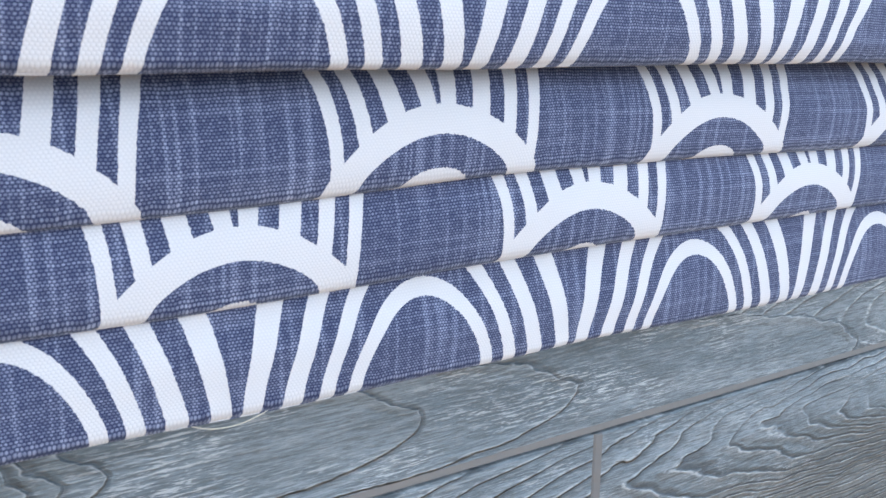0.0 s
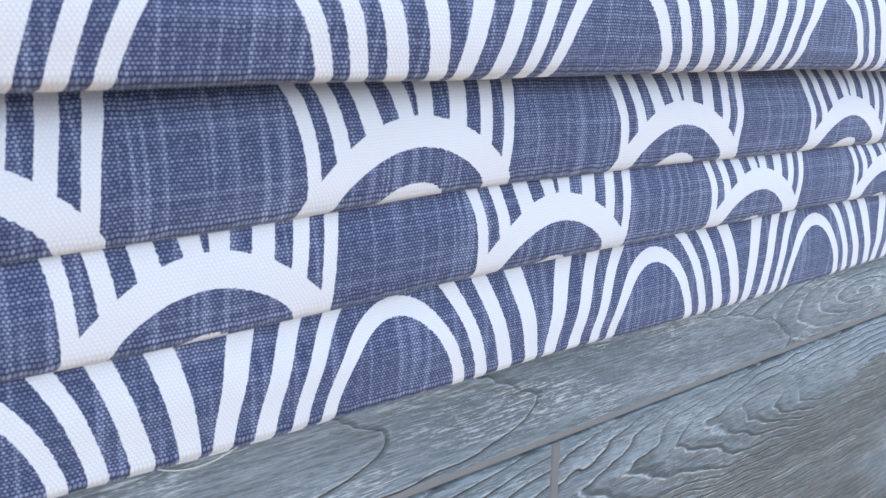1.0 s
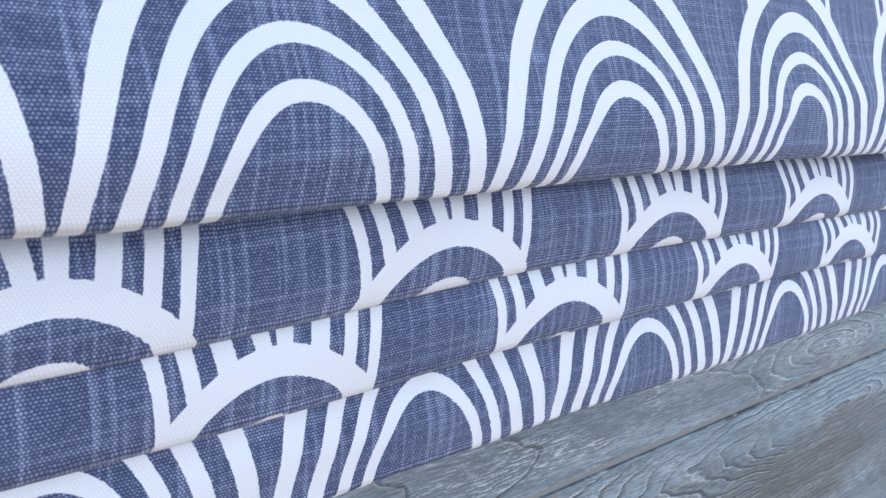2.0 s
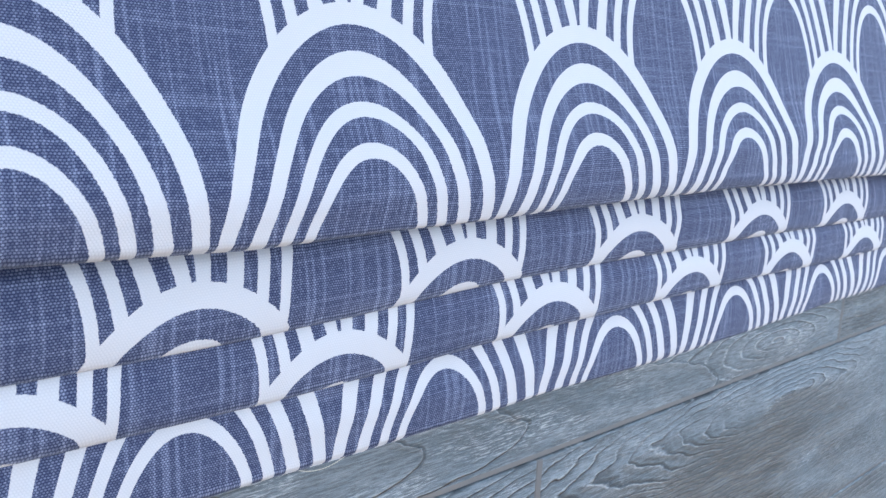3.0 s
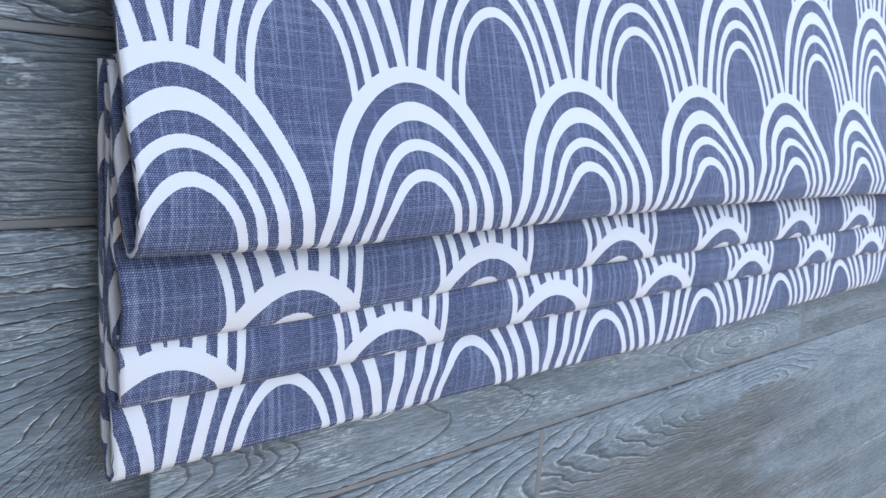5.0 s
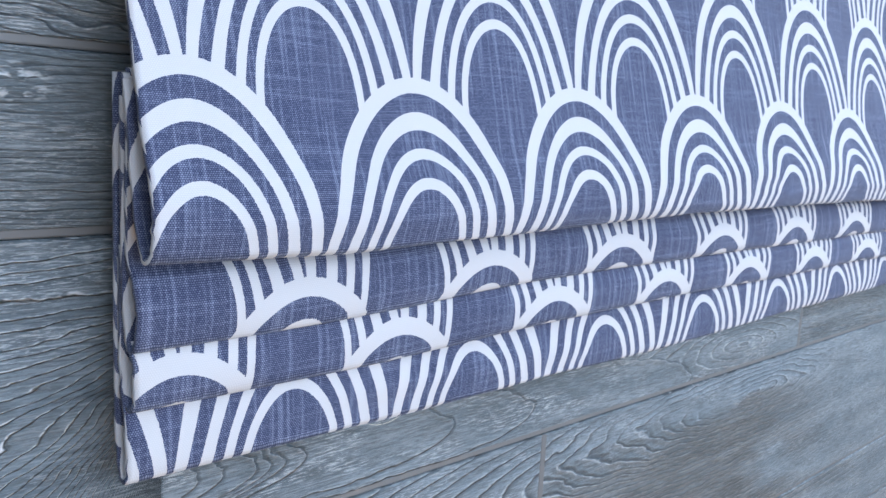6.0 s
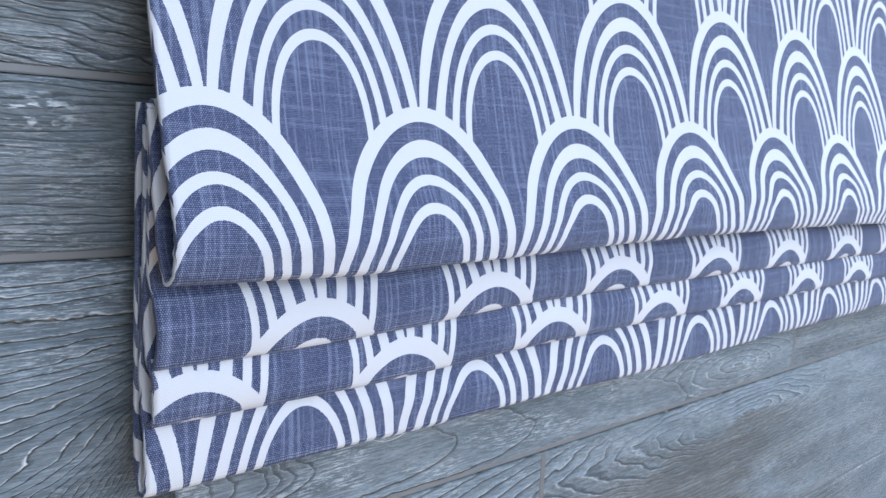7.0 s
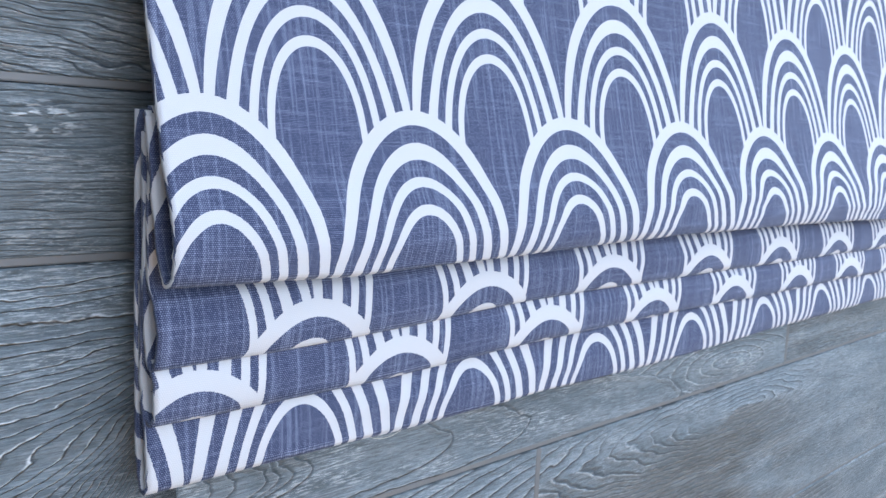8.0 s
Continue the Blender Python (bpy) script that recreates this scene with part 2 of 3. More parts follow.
def figured_wood(name, x0, z0, figure, streaks=0.5, crest_gloss=1.0):
    """Brushed grey wood whose growth lines come from figure(n, x, z); x along the wall, z above the hem.
    figure gives (groove, crest, relief), each 0 to 1."""
    m, n, shade = material(name)
    sep = n.add("ShaderNodeSeparateXYZ")
    n.put(sep.inputs[0], n.add("ShaderNodeTexCoord").outputs["Object"])
    x, z = n.math("ADD", sep.outputs[0], x0), n.math("ADD", sep.outputs[2], z0)

    def grain(fx, fz, detail=2.0, rough=0.5, seed=0.0):
        return n.noise(n.vec(n.math("MULTIPLY", x, fx), n.math("MULTIPLY_ADD", z, fz, seed)), 1.0, detail, rough, dims="2D")

    groove, crest, relief = figure(n, x, z, grain)
    fine, vein, dash = grain(75, 1000, 3, 0.7), grain(22, 330, 3, 0.7, 5.0), grain(240, 1500, 1, 0.6, 9.0)
    broad, blotch = grain(6, 45, 4, 0.6, 3.0), grain(28, 45, 3, 0.6, 7.0)
    patch = n.ramp(grain(14, 40, 2, 0.5, 13.0), 0.45, 0.68)
    base = n.mix(n.ramp(broad, 0.3, 0.7), (0.142, 0.173, 0.190, 1), (0.232, 0.266, 0.284, 1))
    base = n.mix(n.math("MULTIPLY", n.ramp(blotch, 0.45, 0.8), 0.35), base, (0.14, 0.155, 0.16, 1))
    base = n.mix(n.math("MULTIPLY", relief, 0.30), base, (0.33, 0.35, 0.355, 1))
    base = n.mix(n.math("MULTIPLY", n.ramp(vein, 0.47, 0.38), 0.40), base, (0.095, 0.105, 0.110, 1))
    base = n.mix(n.math("MULTIPLY", n.ramp(fine, 0.48, 0.38), 0.55), base, (0.10, 0.11, 0.115, 1))
    bright = n.math("MULTIPLY", n.ramp(fine, 0.53, 0.64), n.math("MULTIPLY_ADD", patch, streaks, 0.22))
    base = n.mix(bright, base, (0.46, 0.48, 0.49, 1))
    # pale dashes along the grain, glints mixed into the base colour
    base = n.mix(n.math("MULTIPLY", n.ramp(dash, 0.60, 0.74), n.math("MULTIPLY_ADD", patch, 0.45, 0.12)), base, (0.52, 0.54, 0.55, 1))
    # dark groove grain and pale crests, the ridges' shadow and glint painted in
    base = n.mix(n.math("MULTIPLY", groove, 0.85), base, (0.050, 0.056, 0.062, 1))
    glint = n.math("MULTIPLY", crest, n.ramp(grain(120, 300, 2, 0.6, 17.0), 0.36, 0.58))
    base = n.mix(n.math("MULTIPLY", glint, 0.95), base, (0.74, 0.76, 0.77, 1))
    n.put(shade.inputs["Base Color"], base)
    n.put(shade.inputs["Roughness"], n.math("MULTIPLY_ADD", glint, -0.20 * crest_gloss, n.math("MULTIPLY_ADD", dash, 0.25, 0.42)))
    shade.inputs["Specular IOR Level"].default_value = 0.25
    h = n.math("ADD", n.math("MULTIPLY_ADD", groove, -0.8, relief), n.math("MULTIPLY", crest, 0.35))
    h = n.math("ADD", h, n.math("MULTIPLY_ADD", fine, 0.35, n.math("MULTIPLY", vein, 0.45)))
    h = n.math("ADD", h, n.math("MULTIPLY", dash, 0.18))
    bump = n.add("ShaderNodeBump")
    bump.inputs["Strength"].default_value, bump.inputs["Distance"].default_value = 1.0, 0.0016
    n.put(bump.inputs["Height"], h)
    n.put(shade.inputs["Normal"], bump.outputs[0])
    return m


def band(n, value, lo, peak, hi):
    """A soft line: rises from lo to peak, falls to hi."""
    return n.math("MULTIPLY", n.ramp(value, lo, peak), n.math("SUBTRACT", 1.0, n.ramp(value, peak, hi)))


def saw(n, phase, sharp=0.80):
    """Growth rings that rise slowly to a lip and drop into a narrow trough."""
    f = n.math("FRACT", phase)
    lip = n.math("MULTIPLY", n.ramp(f, 0.05, sharp), n.math("SUBTRACT", 1.0, n.ramp(f, sharp, sharp + 0.07)))
    return band(n, f, sharp, sharp + 0.08, 1.0), band(n, f, sharp - 0.16, sharp - 0.04, sharp + 0.03), lip


LOOP_TIPS = (-0.181, -0.168, -0.148, -0.140, -0.132, -0.119, -0.007, 0.070, 0.281)


def loops_and_fan(n, x, z, grain):
    """Long rounded loops below the hem; a fan of ridges beyond the blind's edge."""
    wob = n.math("SUBTRACT", grain(38, 80, 3, 0.55, 21.0), 0.5)
    axis = n.math("MULTIPLY_ADD", x, -0.060, -0.0330)
    dz = n.math("ADD", n.math("SUBTRACT", z, axis), n.math("MULTIPLY", wob, 0.006))
    q = n.math("MINIMUM", n.math("ABSOLUTE", n.math("MULTIPLY", dz, 46.0)), 1.35)
    f = n.math("ADD", n.math("MULTIPLY", n.math("POWER", q, 2.0), 0.065), n.math("MULTIPLY", n.math("POWER", q, 8.0), 0.016))
    f = n.math("ADD", n.math("ADD", x, f), n.math("MULTIPLY", wob, 0.012))
    slope = n.math("ADD", n.math("MULTIPLY", q, 6.0), n.math("MULTIPLY", n.math("POWER", q, 7.0), 5.9))
    steep = n.math("SQRT", n.math("MULTIPLY_ADD", slope, slope, 1.0))
    groove, crest, relief = 0.0, 0.0, 0.0
    for tip in LOOP_TIPS:
        d = n.math("DIVIDE", n.math("SUBTRACT", f, tip), steep)
        groove = n.math("MAXIMUM", groove, band(n, d, -0.0006, 0.0005, 0.0024))
        crest = n.math("MAXIMUM", crest, band(n, d, -0.0012, -0.0004, 0.0001))
        relief = n.math("MAXIMUM", relief, n.math("MULTIPLY", n.ramp(d, -0.007, -0.0004), n.math("SUBTRACT", 1.0, n.ramp(d, -0.0004, 0.0006))))
    # the fan
    across_fan = n.math("MAXIMUM", n.math("ADD", x, 0.282), -0.10)
    g = n.math("MULTIPLY", across_fan, n.math("MULTIPLY_ADD", across_fan, 28.0, 7.0))
    g = n.math("MAXIMUM", n.math("MINIMUM", g, 0.75), -0.6)
    c = n.math("DIVIDE", n.math("SUBTRACT", z, n.math("MULTIPLY", g, 0.063)), n.math("SUBTRACT", 1.0, g))
    c = n.math("MINIMUM", c, 1.0)
    low = n.math("LESS_THAN", z, 0.063)
    pick = n.add("ShaderNodeMix", data_type="FLOAT")
    n.put(pick.inputs[0], low), n.put(pick.inputs[2], z), n.put(pick.inputs[3], c)
    ph = n.math("ADD", n.math("MULTIPLY", pick.outputs[0], -155.0), n.math("MULTIPLY", wob, 0.9))
    ph = n.math("ADD", ph, n.math("MULTIPLY", grain(8, 60, 1, 0.5, 31.0), 2.6))
    fg, fc, fr = saw(n, ph, 0.84)
    left = n.math("LESS_THAN", x, -0.200)
    # rings round an eye towards the plank's far end
    right = n.math("GREATER_THAN", f, 0.285)
    eg, ec, er = eye_figure(0.375, -0.036, 5.0, 0.026, 0.020)(n, x, z, grain)
    outs = []
    for loop, eye, fan in ((n.math("MULTIPLY", groove, 0.55), n.math("MULTIPLY", eg, 0.35), n.math("MULTIPLY", fg, 0.42)),
                           (n.math("MULTIPLY", crest, 0.35), ec, fc), (n.math("MULTIPLY", relief, 0.6), n.math("MULTIPLY", er, 0.5), fr)):
        value = loop
        for mask, other in ((right, eye), (left, fan)):
            sel = n.add("ShaderNodeMix", data_type="FLOAT")
            n.put(sel.inputs[0], mask), n.put(sel.inputs[2], value), n.put(sel.inputs[3], other)
            value = sel.outputs[0]
        outs.append(value)
    return outs


def eye_figure(xc, zc, aspect, spacing, jag):
    """Rings drawn out along the plank round an eye, with jagged tips."""
    def figure(n, x, z, grain):
        zig = n.math("SUBTRACT", grain(17, 48, 2, 0.45, 41.0), 0.5)
        small = n.math("SUBTRACT", grain(60, 110, 2, 0.5, 43.0), 0.5)
        dx, dz = n.math("SUBTRACT", x, xc), n.math("MULTIPLY", n.math("SUBTRACT", z, zc), aspect)
        rho = n.math("SQRT", n.math("ADD", n.math("MULTIPLY", dx, dx), n.math("MULTIPLY", dz, dz)))
        # far from the eye the lines lie along the plank
        along = n.math("ABSOLUTE", n.math("MULTIPLY_ADD", n.math("SUBTRACT", grain(5, 14, 1, 0.4, 47.0), 0.5), 0.22, dz))
        far = n.ramp(dx, 0.10, 0.40)
        mixed = n.add("ShaderNodeMix", data_type="FLOAT")
        n.put(mixed.inputs[0], far), n.put(mixed.inputs[2], rho), n.put(mixed.inputs[3], along)
        f = n.math("ADD", mixed.outputs[0], n.math("ADD", n.math("MULTIPLY", zig, jag), n.math("MULTIPLY", small, jag * 0.22)))
        groove, crest, relief = saw(n, n.math("MULTIPLY", f, -1.0 / spacing), 0.62)
        fade = n.math("MULTIPLY", n.ramp(grain(5, 22, 2, 0.5, 51.0), 0.25, 0.50), n.math("MULTIPLY_ADD", n.ramp(dx, -0.02, 0.22), -0.8, 1.0))
        return n.math("MULTIPLY", groove, n.math("MULTIPLY", fade, 0.75)), n.math("MULTIPLY", crest, n.math("MULTIPLY", fade, 0.45)), n.math("MULTIPLY", relief, fade)
    return figure


def straight_figure(n, x, z, grain):
    """Tight straight grain with a small pale knot."""
    knot = n.math("SUBTRACT", 1.0, n.ramp(n.math("SQRT", n.math("ADD", n.math("POWER", n.math("ADD", x, 0.265), 2.0),
                  n.math("POWER", n.math("MULTIPLY", n.math("SUBTRACT", z, 0.160), 2.2), 2.0))), 0.004, 0.026))
    y = n.math("ADD", z, n.math("MULTIPLY", knot, 0.0015))
    wob = grain(12, 50, 2, 0.5, 61.0)
    groove, crest, relief = saw(n, n.math("MULTIPLY_ADD", y, 300.0, n.math("MULTIPLY", wob, 3.0)), 0.75)
    where = n.ramp(grain(4, 40, 2, 0.5, 63.0), 0.35, 0.6)
    shine = n.math("MULTIPLY", knot, n.ramp(grain(70, 260, 2, 0.6, 67.0), 0.50, 0.60))
    crest = n.math("MAXIMUM", n.math("MULTIPLY", crest, n.math("MULTIPLY", where, 0.25)), shine)
    return n.math("MULTIPLY", groove, n.math("MULTIPLY", where, 0.6)), crest, n.math("MULTIPLY", relief, 0.35)


def ridge_figure(n, x, z, grain):
    """Wavy ridges with pale broken crests."""
    wob = grain(22, 70, 2, 0.5, 71.0)
    tilt = n.math("MULTIPLY_ADD", x, 0.10, z)
    groove, crest, relief = saw(n, n.math("MULTIPLY_ADD", tilt, 230.0, n.math("MULTIPLY", wob, 2.6)), 0.75)
    return n.math("MULTIPLY", groove, 0.7), n.math("MULTIPLY", crest, n.ramp(grain(45, 200, 2, 0.6, 73.0), 0.46, 0.60)), n.math("MULTIPLY", relief, 0.8)


def plaster(name, colour, rough=0.8):
    m, n, shade = material(name)
    co = n.add("ShaderNodeTexCoord").outputs["Object"]
    big, small = n.noise(co, 1.5, 3.0), n.noise(co, 180.0, 2.0)
    dark = tuple(c * 0.9 for c in colour) + (1,)
    n.put(shade.inputs["Base Color"], n.mix(big, dark, (*colour, 1)))
    shade.inputs["Roughness"].default_value = rough
    bump = n.add("ShaderNodeBump")
    bump.inputs["Strength"].default_value, bump.inputs["Distance"].default_value = 0.2, 0.001
    n.put(bump.inputs["Height"], small)
    n.put(shade.inputs["Normal"], bump.outputs[0])
    return m


FABRIC = scallop_fabric()
WOODS = [
    grey_wood("grey_wood_calm", 48.0, 0.0025, 1.0, grain=0.45, ringy=0.8, fan=4.0, comb_rate=680.0, end=0.46),
    grey_wood("grey_wood_lively", 92.0, 0.0024, 0.0, fold=0.016, grain=0.30, ringy=1.15, groove=0.66),
    grey_wood("grey_wood_plain", 70.0, 0.0035, 0.6, grain=0.62, ringy=0.15, comb_rate=2100.0),
]
WHITE_WALL = plaster("white_plaster", (0.80, 0.79, 0.77))
CEILING_PAINT = plaster("ceiling_paint", (0.82, 0.82, 0.82))
# brown deepened so the unseen floor bounces warm light onto the folds
WARM_BOUNCE_FLOOR = plaster("warm_bounce_floor", (0.60, 0.37, 0.17), 0.5)
BACKING = plaster("dark_backing", (0.05, 0.05, 0.055))
BEVEL = plaster("bevel_paint", (0.20, 0.195, 0.19), 0.5)
RAIL = plaster("rail_paint", (0.75, 0.75, 0.74), 0.4)


# ---------------------------------------------------------------- building
def mesh_object(name, bm, mat, parent=None, label=""):
    me = bpy.data.meshes.new(name)
    bm.to_mesh(me)
    bm.free()
    me.materials.append(mat)
    ob = new(name, me)
    if parent:
        ob.parent = parent
    if label:
        tagged(ob, label)
    return ob


def part(name, bm, mat, parent, label=""):
    return mesh_object(name, bm, mat, parent, label)


def box(bm, lo, hi):
    r = bmesh.ops.create_cube(bm, size=1.0)["verts"]
    for w in r:
        w.co = Vector([lo[i] + (w.co[i] + 0.5) * (hi[i] - lo[i]) for i in range(3)])
    return r


def slab(name, lo, hi, mat, label, category="", kind="structure"):
    bm = bmesh.new()
    box(bm, lo, hi)
    return tagged(mesh_object(name, bm, mat), label, category, kind=kind)


def wall_with_opening(name, axis, at, thick, span, opening, mat, label):
    """A wall across x or y with one opening: span (a0, a1), opening (a0, a1, z0, z1)."""
    bm = bmesh.new()
    (a0, a1), (o0, o1, z0, z1) = span, opening
    for p0, p1, q0, q1 in ((a0, o0, 0, ROOM_Z1), (o1, a1, 0, ROOM_Z1), (o0, o1, 0, z0), (o0, o1, z1, ROOM_Z1)):
        if axis == "x":
            box(bm, (at, p0, q0), (at + thick, p1, q1))
        else:
            box(bm, (p0, at, q0), (p1, at + thick, q1))
    return tagged(mesh_object(name, bm, mat), label, "wall", kind="structure")


slab("floor", (ROOM_X0 - 0.2, ROOM_Y0 - 0.2, -0.1), (ROOM_X1 + 0.2, 0.2, 0.0), WARM_BOUNCE_FLOOR, "unseen brown floor that bounces warm light up at the blind", "floor")
# unseen ceiling; its opening is made up to admit the overhead fill and sun
bm = bmesh.new()
for lo, hi in (((ROOM_X0 - 0.2, ROOM_Y0 - 0.2), (ROOM_X1 + 0.2, -1.35)), ((ROOM_X0 - 0.2, -0.45), (ROOM_X1 + 0.2, 0.2)),
               ((ROOM_X0 - 0.2, -1.35), (-1.0, -0.45)), ((1.4, -1.35), (ROOM_X1 + 0.2, -0.45))):
    box(bm, (*lo, ROOM_Z1), (*hi, ROOM_Z1 + 0.1))
tagged(mesh_object("ceiling", bm, CEILING_PAINT), "unseen white ceiling with an opening added for the overhead fill", "ceiling", kind="structure")
# unseen walls that close in the light; the south opening is made up
slab("wall_west", (ROOM_X0 - 0.12, ROOM_Y0, 0), (ROOM_X0, 0.0, ROOM_Z1), WHITE_WALL, "unseen plain white wall that closes the room", "wall")
wall_with_opening("wall_east", "x", ROOM_X1, 0.12, (ROOM_Y0, 0.0), (-1.6, -0.3, 1.45, 2.45), WHITE_WALL, "unseen white wall with an assumed window opening")
wall_with_opening("wall_south", "y", ROOM_Y0 - 0.12, 0.12, (ROOM_X0, ROOM_X1), (-1.10, 1.30, 1.25, 2.25), WHITE_WALL, "unseen white wall with a wide opening added for the front fill")
wall = slab("wall_north", (ROOM_X0, 0.010, 0), (ROOM_X1, 0.15, ROOM_Z1), BACKING, "wall clad in grey-stained wooden planks with deep grain", "wall")


# ---------------------------------------------------------------- the blind
RIGHT = 1.04
THICK = 0.0026


def wave(x, seed, amp):
    return amp * (noise.noise((x * 7.0, seed * 3.7, 0.0)) + 0.5 * noise.noise((x * 19.0, seed * 5.1, 4.0)))


def smooth_path(points, steps=7):
    """Catmull-Rom through (height, out, v) points."""
    pts = [Vector(p) for p in points]
    pts = [2 * pts[0] - pts[1]] + pts + [2 * pts[-1] - pts[-2]]
    out = []
    for i in range(1, len(pts) - 2):
        a, b, c, d = pts[i - 1:i + 3]
        for s in range(steps):
            t = s / steps
            out.append(0.5 * ((2 * b) + (c - a) * t + (2 * a - 5 * b + 4 * c - d) * t * t + (3 * b - a - 3 * c + d) * t ** 3))
    out.append(pts[-2])
    return out


def lift(x, table):
    """How far the hung cloth rises along its width, eased between the places in the table."""
    for (x0, y0), (x1, y1) in zip(table, table[1:]):
        if x <= x1:
            t = min(max((x - x0) / (x1 - x0), 0.0), 1.0)
            return y0 + (y1 - y0) * t
    return table[-1][1]


RISE_FRONT = [(-0.236, 0.0009), (-0.142, -0.0008), (-0.035, 0.0016), (0.145, 0.0061), (0.392, 0.0070), (1.064, 0.0037)]
RISE_UPPER = [(-0.236, -0.0046), (-0.175, -0.0047), (-0.085, -0.0020), (0.017, 0.0026), (0.278, 0.0037), (1.072, 0.0028)]
RISE_LOWER = [(-0.240, -0.0016), (-0.112, -0.0017), (-0.043, 0.0002), (0.036, 0.0027), (0.203, 0.0038), (0.646, 0.0037), (1.038, 0.0022)]
RISE_HEM = [(-0.243, 0.0008), (0.001, -0.0004), (0.137, -0.0011), (0.631, 0.0039), (1.018, 0.0024)]


def across(x, places):
    """Place on the print, in periods, from places along the wall of known scallops."""
    for (x0, u0), (x1, u1) in zip(places, places[1:]):
        if x <= x1 or (x1, u1) == places[-1]:
            return u0 + (u1 - u0) * (x - x0) / (x1 - x0)


STRAIN_FRONT = [(-0.238, -0.085), (-0.158, -0.092), (-0.032, -0.075), (0.100, -0.070), (0.239, -0.045), (0.506, -0.025), (1.049, 0.000)]
PRINT_FRONT = [(-0.2155, -2), (-0.0965, -1), (0.0320, 0), (0.1673, 1), (0.2980, 2), (0.4330, 3), (0.8320, 6)]
PRINT_UPPER = [(-0.1530, -1.5), (-0.0293, -0.5), (0.0968, 0.5), (0.2300, 1.5), (0.3580, 2.5), (0.7510, 5.5)]
PRINT_LOWER = [(-0.2130, -2), (-0.0903, -1), (0.0352, 0), (0.1625, 1), (0.2865, 2), (0.6655, 5)]
PRINT_HEM = [(-0.1517, -1.5), (-0.0278, -0.5), (0.0996, 0.5), (0.2291, 1.5), (0.6135, 4.5)]


def cloth(name, profile, label, seed, left, rise, places, strain=((-1, 0), (2, 0)), sag=0.0010):
    """A closed sheet: the profile (height, out, v) swept along the wall, with thickness and turned-in side edges."""
    path = smooth_path(profile)
    n = len(path)
    normals = []
    for i in range(n):
        a, b = path[max(i - 1, 0)], path[min(i + 1, n - 1)]
        t = Vector((b[0] - a[0], b[1] - a[1]))
        t.normalize()
        normals.append(Vector((-t[1], t[0])))
    cols = [left + (RIGHT - left) * (i / 150) ** 1.25 for i in range(151)]
    bm = bmesh.new()
    layer = bm.loops.layers.uv.new("cloth")
    front, back = [], []
    for i, x in enumerate(cols):
        f, b = [], []
        for j, (p, nn) in enumerate(zip(path, normals)):
            dy, dz = wave(x, seed + 0.02 * j, sag), wave(x, seed + 9 + 0.03 * j, sag)
            edge = 0.0007 * noise.noise((j * 0.35, seed, 2.0)) if i == 0 else 0.0
            h, o = p[0] + dy + lift(x, rise) + lift(x, strain) * max(p[0] - 0.1065, 0.0), p[1] + dz
            f.append(bm.verts.new((x + edge, -o, HEM + h)))
            b.append(bm.verts.new((x + edge, -(o - nn[1] * THICK), HEM + h - nn[0] * THICK)))
        front.append(f), back.append(b)
    U = [across(x, places) for x in cols]

    def quad(verts, uvs):
        face = bm.faces.new(verts)
        face.smooth = True
        for loop, w in zip(face.loops, uvs):
            loop[layer].uv = w

    for i in range(150):
        for j in range(n - 1):
            u = [(U[i], path[j][2]), (U[i], path[j + 1][2]), (U[i + 1], path[j + 1][2]), (U[i + 1], path[j][2])]
            quad((front[i][j], front[i][j + 1], front[i + 1][j + 1], front[i + 1][j]), u)
            quad((back[i + 1][j], back[i + 1][j + 1], back[i][j + 1], back[i][j]), u[::-1])
    for i, d in ((0, 0.03), (150, -0.03)):
        for j in range(n - 1):
            quad((front[i][j], back[i][j], back[i][j + 1], front[i][j + 1]),
                 [(U[i], path[j][2]), (U[i] - d, path[j][2]), (U[i] - d, path[j + 1][2]), (U[i], path[j + 1][2])])
    for j in (0, n - 1):
        for i in range(150):
            e = 0.02 if j == 0 else -0.02
            quad((front[i][j], front[i + 1][j], back[i + 1][j], back[i][j]),
                 [(U[i], path[j][2]), (U[i + 1], path[j][2]), (U[i + 1], path[j][2] + e), (U[i], path[j][2] + e)])
    bmesh.ops.recalc_face_normals(bm, faces=bm.faces)
    return part(name, bm, FABRIC, blind, label)


blind = tagged(new("roman_blind"), "blue linen roman blind with white scallop print, drawn up in folds", "roman blind")
# heights above the hem, distance out from the wall, place on the cloth in periods (a row of scallops tops at 0)
Q = PERIOD
V1 = -0.602                     # cloth at the lowest edge of the front panel
V2, V3, V4 = V1 - 1.588, V1 - 3.612, V1 - 4.762
cloth("front_panel", [
    (0.780, 0.012, V1 + 0.685 / Q), (0.60, 0.014, V1 + 0.505 / Q), (0.42, 0.016, V1 + 0.325 / Q), (0.33, 0.018, V1 + 0.234 / Q),
    (0.2615, 0.0250, V1 + 0.168 / Q), (0.1965, 0.0385, V1 + 0.102 / Q), (0.1465, 0.0505, V1 + 0.050 / Q), (0.1250, 0.0580, V1 + 0.0275 / Q),
    (0.1140, 0.0600, V1 + 0.0170 / Q), (0.1055, 0.0598, V1 + 0.0085 / Q), (0.0985, 0.0582, V1 + 0.0010 / Q), (0.0963, 0.0562, V1 - 0.0020 / Q), (0.0980, 0.0535, V1 - 0.005 / Q), (0.1145, 0.0475, V1 - 0.022 / Q),
    (0.1425, 0.0425, V1 - 0.052 / Q), (0.1680, 0.0372, V1 - 0.079 / Q), (0.1705, 0.0356, V1 - 0.083 / Q)], "long front panel in scallop print", 1.0, -0.2362, RISE_FRONT, PRINT_FRONT, STRAIN_FRONT)
